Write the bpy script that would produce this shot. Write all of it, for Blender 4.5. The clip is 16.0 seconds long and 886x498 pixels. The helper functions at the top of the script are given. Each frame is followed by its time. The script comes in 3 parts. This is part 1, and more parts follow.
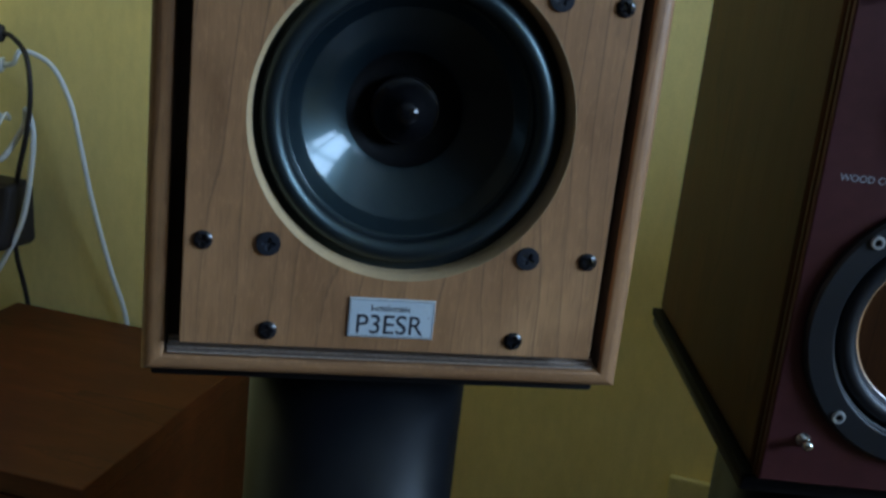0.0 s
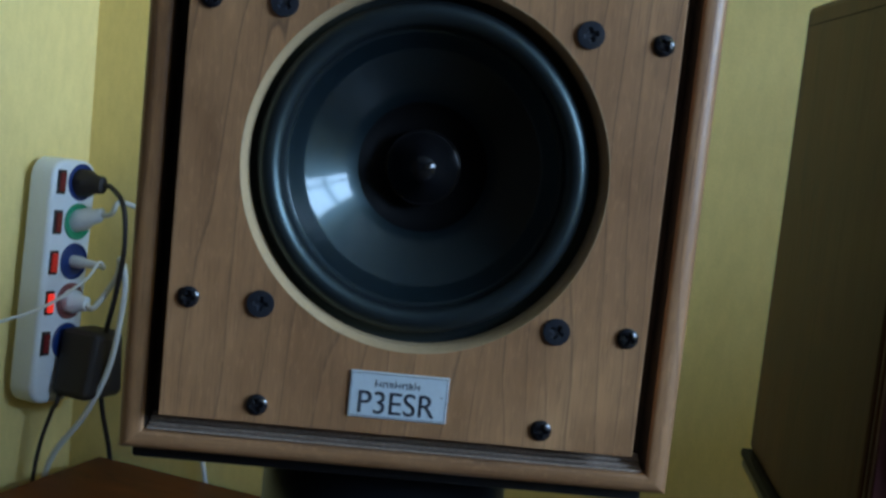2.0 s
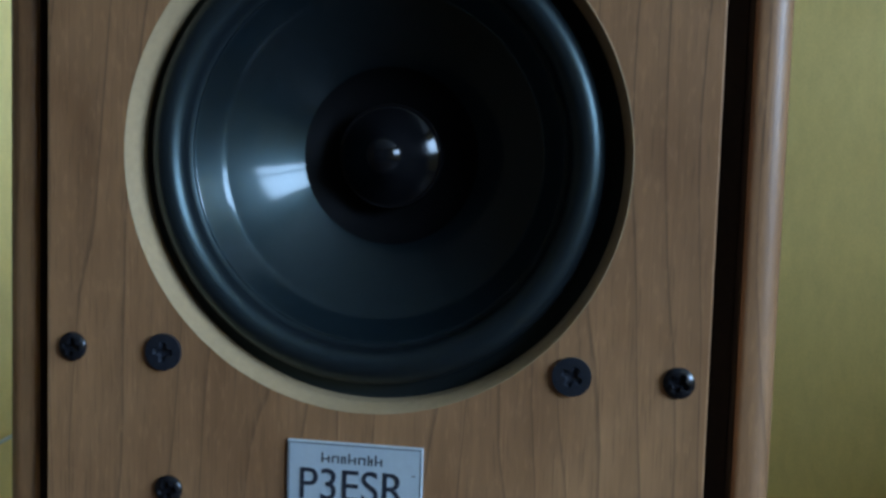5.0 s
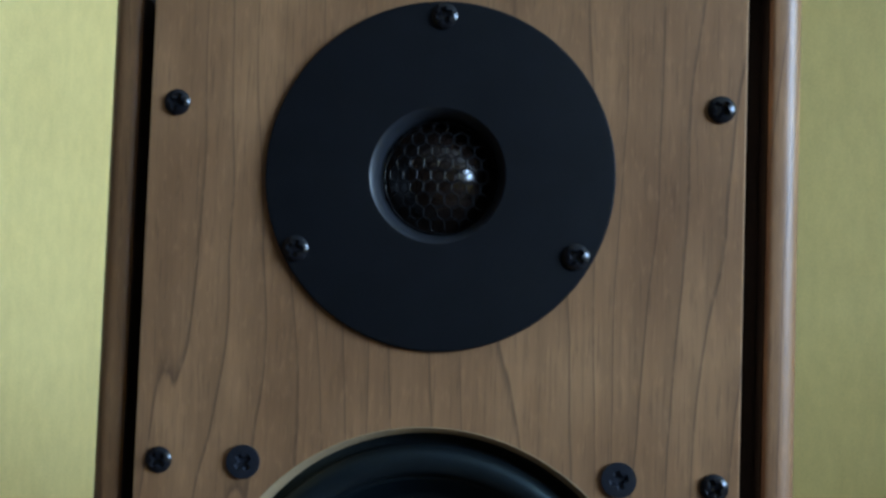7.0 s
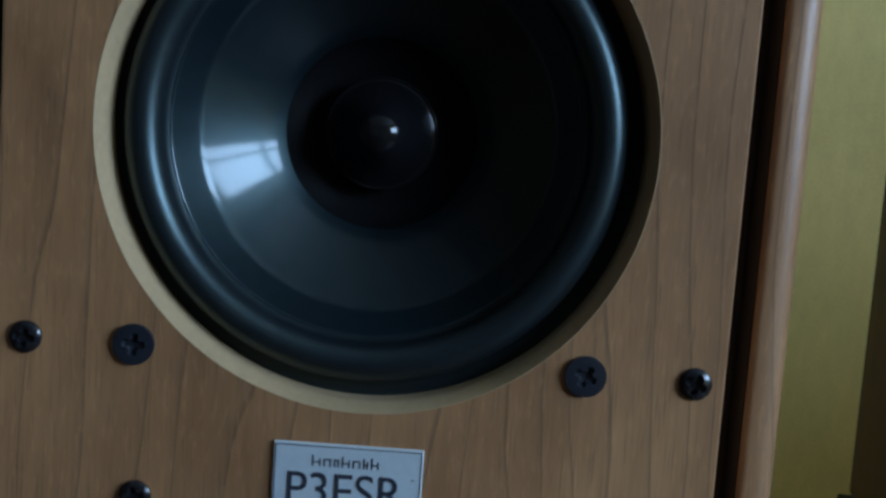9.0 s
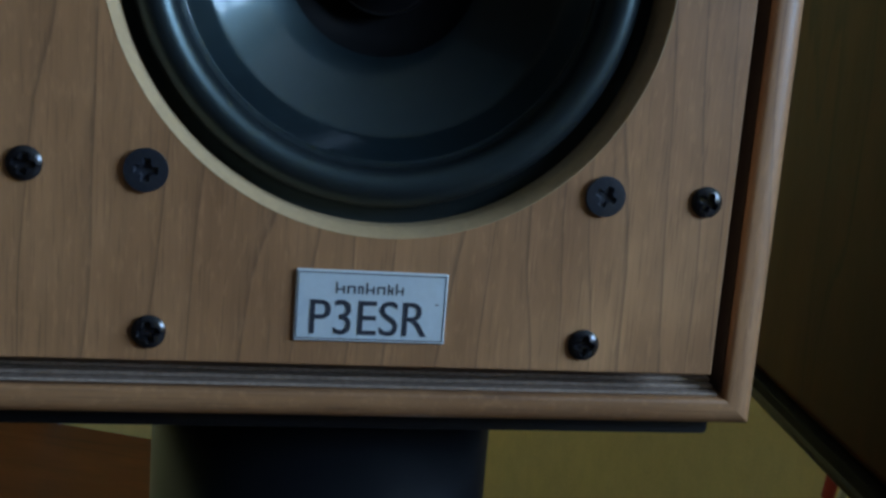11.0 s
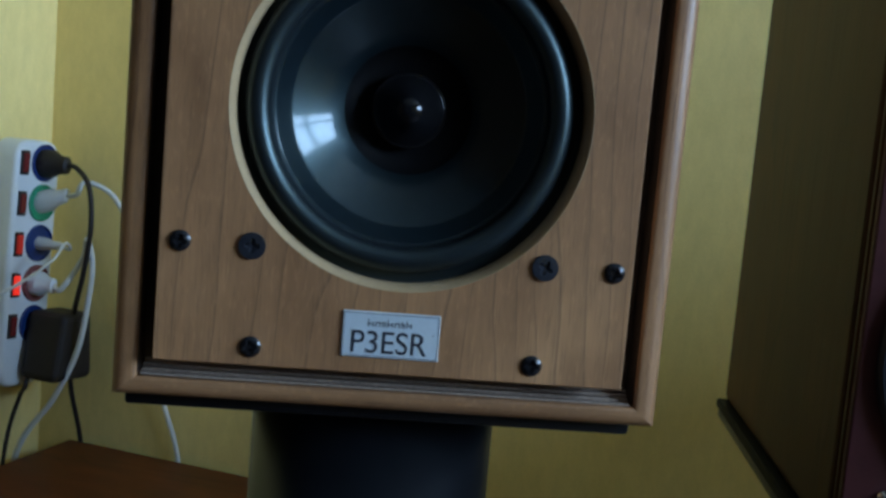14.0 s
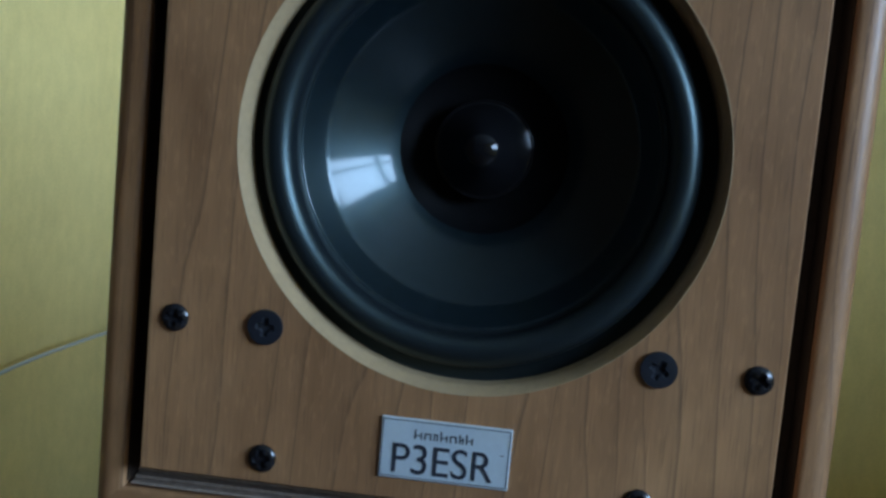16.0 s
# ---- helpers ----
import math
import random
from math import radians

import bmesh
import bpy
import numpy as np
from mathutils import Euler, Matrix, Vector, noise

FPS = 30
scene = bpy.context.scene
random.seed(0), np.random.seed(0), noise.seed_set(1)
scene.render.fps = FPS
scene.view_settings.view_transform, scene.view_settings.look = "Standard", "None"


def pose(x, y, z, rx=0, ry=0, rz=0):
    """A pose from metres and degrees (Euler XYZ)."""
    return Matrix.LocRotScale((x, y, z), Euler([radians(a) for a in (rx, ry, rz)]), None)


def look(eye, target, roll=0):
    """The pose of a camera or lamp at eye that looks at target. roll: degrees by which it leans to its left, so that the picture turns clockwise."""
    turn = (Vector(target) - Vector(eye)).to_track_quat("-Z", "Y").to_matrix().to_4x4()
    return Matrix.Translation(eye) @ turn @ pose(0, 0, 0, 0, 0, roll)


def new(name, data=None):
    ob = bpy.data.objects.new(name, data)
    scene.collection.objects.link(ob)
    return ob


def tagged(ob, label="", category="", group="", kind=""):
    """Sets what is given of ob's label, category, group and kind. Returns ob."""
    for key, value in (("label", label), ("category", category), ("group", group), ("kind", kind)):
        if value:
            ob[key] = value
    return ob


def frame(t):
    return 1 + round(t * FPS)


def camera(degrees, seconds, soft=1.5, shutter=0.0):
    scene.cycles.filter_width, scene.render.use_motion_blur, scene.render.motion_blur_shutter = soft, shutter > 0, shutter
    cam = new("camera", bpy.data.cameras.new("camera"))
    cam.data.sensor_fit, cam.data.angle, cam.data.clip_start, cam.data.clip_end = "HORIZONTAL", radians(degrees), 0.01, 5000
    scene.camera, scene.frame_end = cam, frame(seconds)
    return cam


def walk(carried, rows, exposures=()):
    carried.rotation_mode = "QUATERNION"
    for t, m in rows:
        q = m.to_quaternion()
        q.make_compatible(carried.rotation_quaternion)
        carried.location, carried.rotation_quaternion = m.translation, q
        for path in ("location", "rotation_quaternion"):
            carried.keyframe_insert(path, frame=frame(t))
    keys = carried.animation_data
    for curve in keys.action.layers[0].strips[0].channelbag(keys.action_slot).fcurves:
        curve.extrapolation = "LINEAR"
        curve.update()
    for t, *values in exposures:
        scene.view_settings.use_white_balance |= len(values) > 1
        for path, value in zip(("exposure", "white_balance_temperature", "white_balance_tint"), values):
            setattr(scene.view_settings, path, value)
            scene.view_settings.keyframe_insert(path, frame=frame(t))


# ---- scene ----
SOFT = 2.9
# PATH
cam = camera(44.80, 16.0, soft=SOFT, shutter=0.0)
PATH = [
    (0, (-0.0566, -0.4002, 0.8941), (-0.0046, -0.1164, 0.8117), 6.33),
    (0.5, (-0.0582, -0.4329, 0.8567), (-0.0129, -0.1423, 0.7975), 5.98),
    (1, (-0.0414, -0.4582, 0.8403), (-0.0058, -0.1634, 0.7974), 5.02),
    (1.5, (-0.0195, -0.4257, 0.8404), (0.0048, -0.1285, 0.8077), 5.35),
    (2, (-0.0073, -0.3659, 0.8399), (0.0061, -0.0679, 0.8081), 5.90),
    (2.5, (-0.0195, -0.3044, 0.8349), (-0.0120, -0.0068, 0.7976), 5.89),
    (3, (-0.0232, -0.2656, 0.8197), (-0.0216, 0.0318, 0.7808), 5.13),
    (3.2, (-0.0186, -0.2496, 0.8162), (-0.0209, 0.0480, 0.7787), 5.02),
    (5.3, (0.0633, -0.2565, 0.8313), (0.0141, 0.0389, 0.8131), 1.65),
    (5.5, (0.0584, -0.2619, 0.8449), (0.0142, 0.0345, 0.8317), 2.09),
    (6, (0.0492, -0.2849, 0.8814), (0.0144, 0.0130, 0.8822), 2.00),
    (6.5, (0.0432, -0.2940, 0.9067), (0.0081, 0.0037, 0.9185), 2.12),
    (7, (0.0316, -0.2938, 0.9239), (0.0016, 0.0043, 0.9385), 1.95),
    (7.5, (0.0272, -0.2858, 0.8991), (0.0057, 0.0134, 0.9056), 2.47),
    (8, (0.0329, -0.2734, 0.8739), (0.0135, 0.0258, 0.8669), 2.74),
    (8.5, (0.0305, -0.2516, 0.8505), (0.0152, 0.0473, 0.8297), 3.35),
    (9, (0.0170, -0.2390, 0.8290), (0.0171, 0.0592, 0.7960), 4.10),
    (9.5, (0.0088, -0.2272, 0.8166), (0.0180, 0.0693, 0.7718), 4.28),
    (9.7, (0.0085, -0.2271, 0.8124), (0.0178, 0.0691, 0.7651), 4.10),
    (11.8, (-0.0783, -0.2618, 0.8035), (-0.0012, 0.0235, 0.7516), 5.08),
    (12, (-0.0876, -0.2798, 0.8078), (-0.0121, 0.0061, 0.7567), 5.29),
    (12.5, (-0.0896, -0.3108, 0.8099), (-0.0261, -0.0214, 0.7627), 5.41),
    (13, (-0.0752, -0.3461, 0.8172), (-0.0227, -0.0533, 0.7777), 5.31),
    (13.5, (-0.0499, -0.3682, 0.8213), (-0.0113, -0.0730, 0.7844), 5.57),
    (14, (-0.0162, -0.3719, 0.8225), (0.0085, -0.0748, 0.7885), 4.95),
    (14.5, (0.0044, -0.3560, 0.8246), (0.0096, -0.0579, 0.7912), 4.52),
    (15, (0.0169, -0.3269, 0.8267), (0.0048, -0.0290, 0.7927), 6.00),
    (15.5, (0.0314, -0.2895, 0.8315), (-0.0047, 0.0055, 0.7901), 5.30),
    (16, (0.0195, -0.2728, 0.8316), (-0.0086, 0.0240, 0.7985), 5.13),
]
# END PATH

# ---------------------------------------------------------------- world, window light
EXPO = [(0, -0.45), (1.5, -0.30), (3, -0.43), (5.5, -0.40), (6.2, -0.27), (7, -0.25), (7.8, -0.29), (9, -0.58), (9.7, -0.58), (12, -0.33), (14, -0.36), (16, -0.46)]
walk(cam, [(t, look(e, g, r)) for t, e, g, r in PATH], EXPO)

Z0 = 0.72                       # underside of the cherry loudspeaker above the floor
ROOM = radians(-25)             # turn of the room against the loudspeaker's front
UX = Vector((math.cos(ROOM), math.sin(ROOM), 0))      # along the back wall, away from the corner
UW = Vector((math.sin(ROOM), -math.cos(ROOM), 0))     # along the left wall, towards the room
CORNER = Vector((-0.395, 0.985, 0))
ROOM_M = Matrix(((UX.x, UW.x, 0, CORNER.x), (UX.y, UW.y, 0, CORNER.y), (0, 0, 1, 0), (0, 0, 0, 1)))
LONG, WIDE, HIGH, THICK = 3.3, 4.2, 2.5, 0.12
WIN = (0.18, 1.58, 1.10, 1.98)  # window in the east wall: from, to, sill, head

world = bpy.data.worlds.new("world")
scene.world = world
world.use_nodes = True
wn = world.node_tree.nodes
sky = wn.new("ShaderNodeTexSky")
sky.sky_type, sky.sun_disc = "NISHITA", False
sky.sun_elevation, sky.sun_rotation = radians(35), radians(70)
world.node_tree.links.new(sky.outputs[0], wn["Background"].inputs[0])
wn["Background"].inputs[1].default_value = 0.08


def window_light(power, colour):
    lamp = bpy.data.lights.new("window_daylight", "AREA")
    lamp.shape, lamp.size, lamp.size_y = "RECTANGLE", WIN[1] - WIN[0], WIN[3] - WIN[2]
    lamp.energy, lamp.color = power, colour
    ob = new("window_daylight", lamp)
    eye = ROOM_M @ Vector((LONG + THICK + 0.02, (WIN[0] + WIN[1]) / 2, (WIN[2] + WIN[3]) / 2))
    ob.matrix_world = look(eye, eye - UX)


window_light(147.0, (0.505, 0.775, 1.17))

# ---------------------------------------------------------------- materials


class Mat:
    """A short way to write node materials."""

    def __init__(self, name, rough=0.5, metal=0.0, spec=0.5, coat=0.0):
        self.m = bpy.data.materials.new(name)
        self.m.use_nodes = True
        self.t = self.m.node_tree
        self.b = self.t.nodes["Principled BSDF"]
        self.b.inputs["Roughness"].default_value = rough
        self.b.inputs["Metallic"].default_value = metal
        self.b.inputs["Specular IOR Level"].default_value = spec
        self.b.inputs["Coat Weight"].default_value = coat
        self.co = self.t.nodes.new("ShaderNodeTexCoord").outputs["Object"]

    def link(self, a, b):
        self.t.links.new(a, b)

    def scaled(self, x, y, z):
        n = self.t.nodes.new("ShaderNodeMapping")
        n.inputs["Scale"].default_value = (x, y, z)
        self.link(self.co, n.inputs["Vector"])
        return n.outputs[0]

    def noise(self, vec, scale=1.0, detail=3.0, rough=0.5, dist=0.0):
        n = self.t.nodes.new("ShaderNodeTexNoise")
        for k, v in (("Scale", scale), ("Detail", detail), ("Roughness", rough), ("Distortion", dist)):
            n.inputs[k].default_value = v
        self.link(vec, n.inputs["Vector"])
        return n.outputs["Fac"]

    def math(self, op, a, b=0.0, c=0.0):
        n = self.t.nodes.new("ShaderNodeMath")
        n.operation = op
        for i, v in enumerate((a, b, c)):
            if isinstance(v, (int, float)):
                n.inputs[i].default_value = v
            else:
                self.link(v, n.inputs[i])
        return n.outputs[0]

    def axis(self, vec, k):
        n = self.t.nodes.new("ShaderNodeSeparateXYZ")
        self.link(vec, n.inputs[0])
        return n.outputs[k]

    def ramp(self, fac, *stops):
        n = self.t.nodes.new("ShaderNodeValToRGB")
        e = n.color_ramp.elements
        while len(e) < len(stops):
            e.new(0.5)
        for el, (p, c) in zip(e, stops):
            el.position, el.color = p, (*c, 1)
        self.link(fac, n.inputs[0])
        return n.outputs[0]

    def mix(self, fac, a, b, blend="MIX"):
        n = self.t.nodes.new("ShaderNodeMix")
        n.data_type, n.blend_type = "RGBA", blend
        for sock, v in ((n.inputs["Factor"], fac), (n.inputs["A"], a), (n.inputs["B"], b)):
            if isinstance(v, (int, float)):
                sock.default_value = v
            elif isinstance(v, tuple):
                sock.default_value = (*v, 1)
            else:
                self.link(v, sock)
        return n.outputs["Result"]

    def colour(self, v):
        if isinstance(v, tuple):
            self.b.inputs["Base Color"].default_value = (*v, 1)
        else:
            self.link(v, self.b.inputs["Base Color"])
        return self

    def roughness(self, fac, lo, hi):
        n = self.t.nodes.new("ShaderNodeMapRange")
        n.inputs["To Min"].default_value, n.inputs["To Max"].default_value = lo, hi
        self.link(fac, n.inputs["Value"])
        self.link(n.outputs[0], self.b.inputs["Roughness"])
        return self

    def bump(self, fac, strength=0.2, dist=0.001):
        n = self.t.nodes.new("ShaderNodeBump")
        n.inputs["Strength"].default_value, n.inputs["Distance"].default_value = strength, dist
        self.link(fac, n.inputs["Height"])
        self.link(n.outputs[0], self.b.inputs["Normal"])
        return self


def plain(name, colour, rough=0.5, metal=0.0, spec=0.5, grain=400.0, amount=0.15, bump=0.08, coat=0.0):
    """One colour with fine mottling and a faint relief."""
    m = Mat(name, rough, metal, spec, coat)
    n = m.noise(m.scaled(1, 1, 1), grain, 4, 0.6)
    big = m.noise(m.scaled(1, 1, 1), grain / 16, 2, 0.5)
    f = m.math("MULTIPLY_ADD", n, 0.6, m.math("MULTIPLY", big, 0.4))
    lo = tuple(c * (1 - amount) for c in colour)
    hi = tuple(min(1, c * (1 + amount)) for c in colour)
    m.colour(m.ramp(f, (0.3, lo), (0.7, hi)))
    m.roughness(f, max(0, rough - 0.07), min(1, rough + 0.07))
    m.bump(n, bump, 0.0004)
    return m.m


def cherry(name, along="z", tone=(1.0, 1.0, 1.0), rings=9.5, dense=100.0, spec=0.60):
    """Satin cherry veneer; the grain runs along the given axis, and rings show across it."""
    m = Mat(name, 0.38, 0, spec)
    if along == "z":
        wide, fine, pore, blot = m.scaled(16, 16, 2.3), m.scaled(520, 520, 12), m.scaled(1500, 1500, 70), m.scaled(30, 30, 14)
        across = m.axis(m.co, 0)
    else:
        wide, fine, pore, blot = m.scaled(1.7, 13, 13), m.scaled(9, 420, 420), m.scaled(45, 1300, 1300), m.scaled(9, 22, 22)
        across = m.axis(m.co, 2)
    wob = m.math("MULTIPLY_ADD", m.noise(m.scaled(48, 48, 9), 1.0, 2.0, 0.5), 0.05, m.noise(wide, 1.0, 3.0, 0.45, 0.12))
    jag = m.noise(m.scaled(110, 110, 22), 1.0, 3.0, 0.6)
    ring = m.math("FRACT", m.math("MULTIPLY_ADD", wob, rings, m.math("MULTIPLY_ADD", across, dense, m.math("MULTIPLY", jag, 0.16))))
    line = m.ramp(ring, (0.0, (0.62, 0.62, 0.62)), (0.55, (0.56, 0.56, 0.56)), (0.89, (0.50, 0.50, 0.50)), (0.966, (0.04, 0.04, 0.04)), (0.992, (0.60, 0.60, 0.60)))
    faint = m.noise(m.scaled(6, 6, 5), 1.0, 2.0, 0.5)
    fib, por, blo = m.noise(fine, 1.0, 3.0, 0.6), m.noise(pore, 1.0, 2.0, 0.5), m.noise(blot, 1.0, 3.0, 0.6)
    dark = tuple(a * b for a, b in zip((0.120, 0.062, 0.034), tone))
    mid = tuple(a * b for a, b in zip((0.335, 0.158, 0.068), tone))
    light = tuple(a * b for a, b in zip((0.520, 0.274, 0.126), tone))
    base = m.ramp(blo, (0.30, tuple(c * 0.86 for c in mid)), (0.55, tuple((a + b) / 2 for a, b in zip(mid, light))), (0.72, tuple(c * 1.12 for c in light)))
    base = m.mix(m.math("MULTIPLY", m.ramp(fib, (0.35, (1, 1, 1)), (0.65, (0, 0, 0))), 0.20), base, dark)
    ln = m.math("SUBTRACT", 0.62, line)
    ln = m.math("MULTIPLY", ln, m.math("MULTIPLY_ADD", faint, 1.7, 0.25))
    base = m.mix(m.math("MINIMUM", m.math("MULTIPLY", ln, 1.10), 0.85), base, dark)
    base = m.mix(m.math("MULTIPLY", m.ramp(por, (0.56, (0, 0, 0)), (0.70, (1, 1, 1))), 0.40), base, dark)
    flk = m.noise(m.scaled(700, 700, 160) if along == "z" else m.scaled(400, 400, 400), 1.0, 2.0, 0.6)
    base = m.mix(m.math("MULTIPLY", m.ramp(flk, (0.54, (0, 0, 0)), (0.68, (1, 1, 1))), 0.20), base, tuple(min(1.0, c * 1.25) for c in light))
    m.colour(base)
    m.roughness(fib, 0.34, 0.50)
    m.bump(m.math("MULTIPLY_ADD", fib, 0.5, por), 0.06, 0.0003)
    return m.m


def paint_wall(name, colour):
    m = Mat(name, 0.85, 0, 0.25)
    big, mid, fine = m.noise(m.scaled(1, 1, 0.7), 5, 3, 0.5), m.noise(m.scaled(1, 1, 0.4), 90, 4, 0.65), m.noise(m.scaled(1, 1, 0.8), 480, 3, 0.65)
    f = m.math("MULTIPLY_ADD", big, 0.45, m.math("MULTIPLY_ADD", mid, 0.28, m.math("MULTIPLY", fine, 0.27)))
    lo, hi = tuple(c * 0.86 for c in colour), tuple(min(1, c * 1.1) for c in colour)
    m.colour(m.ramp(f, (0.36, lo), (0.64, hi)))
    m.bump(m.math("MULTIPLY_ADD", fine, 0.5, mid), 0.22, 0.0012)
    return m.m


def planks(name):
    m = Mat(name, 0.4)
    n = m.noise(m.scaled(2, 30, 30), 1.0, 4, 0.6)
    m.colour(m.ramp(n, (0.3, (0.05, 0.028, 0.016)), (0.7, (0.10, 0.056, 0.03))))
    return m.m


WOOD_V, WOOD_X = cherry("cherry_upright"), cherry("cherry_across", "x")
YELLOW = paint_wall("yellow_wall_paint", (0.90, 0.71, 0.29))
WHITE_PAINT = paint_wall("grey_ceiling_paint", (0.46, 0.46, 0.45))
FLOOR_WOOD, DIM_WALL = planks("floor_planks"), planks("dark_unseen_wall")
RAW_EDGE = plain("pale_raw_board_edge", (0.42, 0.29, 0.155), 0.75, grain=500, amount=0.12, bump=0.2)
DUSTY = plain("dusty_board_edge", (0.34, 0.26, 0.205), 0.95, spec=0.1, grain=600, amount=0.35, bump=0.3)
BLACK_CONE = plain("glossy_black_polymer", (0.005, 0.009, 0.012), 0.34, spec=0.36, grain=300, amount=0.25, bump=0.02, coat=0.48)
BLACK_CONE.node_tree.nodes["Principled BSDF"].inputs["Coat Roughness"].default_value = 0.085
BLACK_CAP = plain("black_dust_cap", (0.007, 0.007, 0.008), 0.13, spec=0.35, grain=300, amount=0.2, bump=0.02)
BLACK_NECK = plain("matt_black_neck", (0.0050, 0.0050, 0.0056), 0.6, spec=0.10, grain=300, amount=0.2, bump=0.05)
RUBBER = plain("black_rubber", (0.009, 0.012, 0.014), 0.37, spec=0.68, grain=500, amount=0.2, bump=0.04)
for glossy in (BLACK_CONE, RUBBER):
    glossy.node_tree.nodes["Principled BSDF"].inputs["Specular Tint"].default_value = (0.72, 0.98, 1.0, 1)
BLACK_CONE.node_tree.nodes["Principled BSDF"].inputs["Coat Tint"].default_value = (0.86, 0.99, 1.0, 1)
PLATE_BLACK = plain("satin_black_plate", (0.0065, 0.0072, 0.0090), 0.58, spec=0.22, grain=1800, amount=0.3, bump=0.15)
FLARE_BLACK = plain("satin_black_flare", (0.020, 0.022, 0.026), 0.42, spec=0.6, grain=900, amount=0.1, bump=0.03)
DOME_BROWN = plain("dark_brown_dome", (0.020, 0.012, 0.009), 0.17, spec=0.6, grain=500, amount=0.15, bump=0.02)
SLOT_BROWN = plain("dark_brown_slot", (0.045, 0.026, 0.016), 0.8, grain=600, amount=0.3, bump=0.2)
SCREW_BLACK = plain("black_screw", (0.010, 0.010, 0.012), 0.22, 0.0, 0.55, grain=900, amount=0.2, bump=0.05)
SCREW_BLUE = plain("blued_screw", (0.027, 0.030, 0.039), 0.42, 0.4, 0.5, grain=900, amount=0.25, bump=0.05)
GRILLE = plain("black_wire", (0.022, 0.021, 0.021), 0.25, 0.5, 0.6, grain=900, bump=0.02)
STAND_BLACK = plain("black_powder_coat", (0.007, 0.008, 0.010), 0.33, spec=0.32, grain=1500, amount=0.2, bump=0.12)
SILVER_LABEL = plain("silver_blue_label", (0.66, 0.75, 0.80), 0.44, 0.30, grain=700, amount=0.06, bump=0.03)
INK = plain("dark_ink", (0.03, 0.033, 0.045), 0.5, grain=900, bump=0.0)
RED_WOOD = plain("burgundy_stained_wood", (0.066, 0.016, 0.017), 0.42, spec=0.4, grain=120, amount=0.22, bump=0.08)
BROWN_SIDE = cherry("walnut_side", "z", (0.130, 0.085, 0.045), 4.0, 75.0, 0.16)
RING_BLACK = plain("black_driver_ring", (0.010, 0.011, 0.014), 0.45, grain=800, amount=0.2, bump=0.08)
WOOD_CONE = plain("varnished_wood_cone", (0.62, 0.32, 0.14), 0.38, grain=90, amount=0.25, bump=0.04, coat=0.4)
CHROME = plain("polished_steel", (0.62, 0.60, 0.57), 0.18, 1.0, grain=300, amount=0.08, bump=0.02)
ZINC = plain("zinc_bolt", (0.42, 0.42, 0.41), 0.45, 0.3, grain=600, amount=0.1, bump=0.03)
LETTER_GREY = plain("silver_lettering", (0.36, 0.37, 0.40), 0.4, 0.2, grain=800, bump=0.0)
TABLE_WOOD = cherry("brown_laminate", "x", (0.295, 0.150, 0.094), 4.0, 75.0, 0.25)
STRIP_WHITE = plain("white_plastic", (0.70, 0.74, 0.78), 0.4, grain=300, amount=0.04, bump=0.02)
SOCKET_BLUE = plain("blue_plastic", (0.010, 0.034, 0.15), 0.35, grain=400, bump=0.02)
SOCKET_GREEN = plain("green_plastic", (0.02, 0.28, 0.14), 0.35, grain=400, bump=0.02)
SOCKET_MAROON = plain("maroon_plastic", (0.20, 0.06, 0.06), 0.35, grain=400, bump=0.02)
SWITCH_RED = plain("dark_red_rocker", (0.16, 0.02, 0.02), 0.25, grain=400, bump=0.02)
BLACK_PLASTIC = plain("black_plastic", (0.014, 0.009, 0.009), 0.60, grain=500, bump=0.06)
WHITE_CABLE = plain("white_cable_sheath", (0.62, 0.63, 0.62), 0.5, grain=400, amount=0.08, bump=0.03)
RED_CABLE = plain("red_cable_sheath", (0.35, 0.03, 0.02), 0.5, grain=400, bump=0.03)
WINDOW_WHITE = plain("white_window_paint", (0.78, 0.78, 0.76), 0.4, grain=200, amount=0.04, bump=0.02)


def glowing_red(name, strength):
    m = Mat(name, 0.3)
    m.colour((0.5, 0.02, 0.01))
    m.b.inputs["Emission Color"].default_value = (1.0, 0.035, 0.02, 1)
    m.b.inputs["Emission Strength"].default_value = strength
    return m.m


NEON_BRIGHT, NEON_DIM = glowing_red("lit_neon_switch", 0.9), glowing_red("dim_neon_switch", 0.12)

# ---------------------------------------------------------------- building helpers


def empty_thing(name, m, label, category, group=""):
    ob = new(name)
    ob.empty_display_size = 0.05
    ob.matrix_world = m
    return tagged(ob, label, category, group)


def part(name, bm, material, parent=None, label="", smooth=False):
    me = bpy.data.meshes.new(name)
    bmesh.ops.recalc_face_normals(bm, faces=bm.faces)
    bm.to_mesh(me)
    bm.free()
    if smooth:
        me.shade_smooth()
    me.materials.append(material)
    ob = new(name, me)
    if parent is not None:
        ob.parent = parent
    return tagged(ob, label) if label else ob


def share(name, source, parent, m):
    """One more piece on the mesh of another."""
    ob = new(name, source.data)
    ob.parent = parent
    ob.matrix_basis = m
    return ob


def box(x0, x1, y0, y1, z0, z1, bevel=0.0, segs=2, bm=None):
    own = bmesh.new() if bm is None else bm
    geo = bmesh.ops.create_cube(own, size=1.0)["verts"]
    for v in geo:
        v.co = Vector(((x0 + x1) / 2 + v.co.x * (x1 - x0), (y0 + y1) / 2 + v.co.y * (y1 - y0), (z0 + z1) / 2 + v.co.z * (z1 - z0)))
    if bevel:
        edges = {e for v in geo for e in v.link_edges}
        bmesh.ops.bevel(own, geom=list(edges), offset=bevel, segments=segs, affect="EDGES", profile=0.5)
    return own


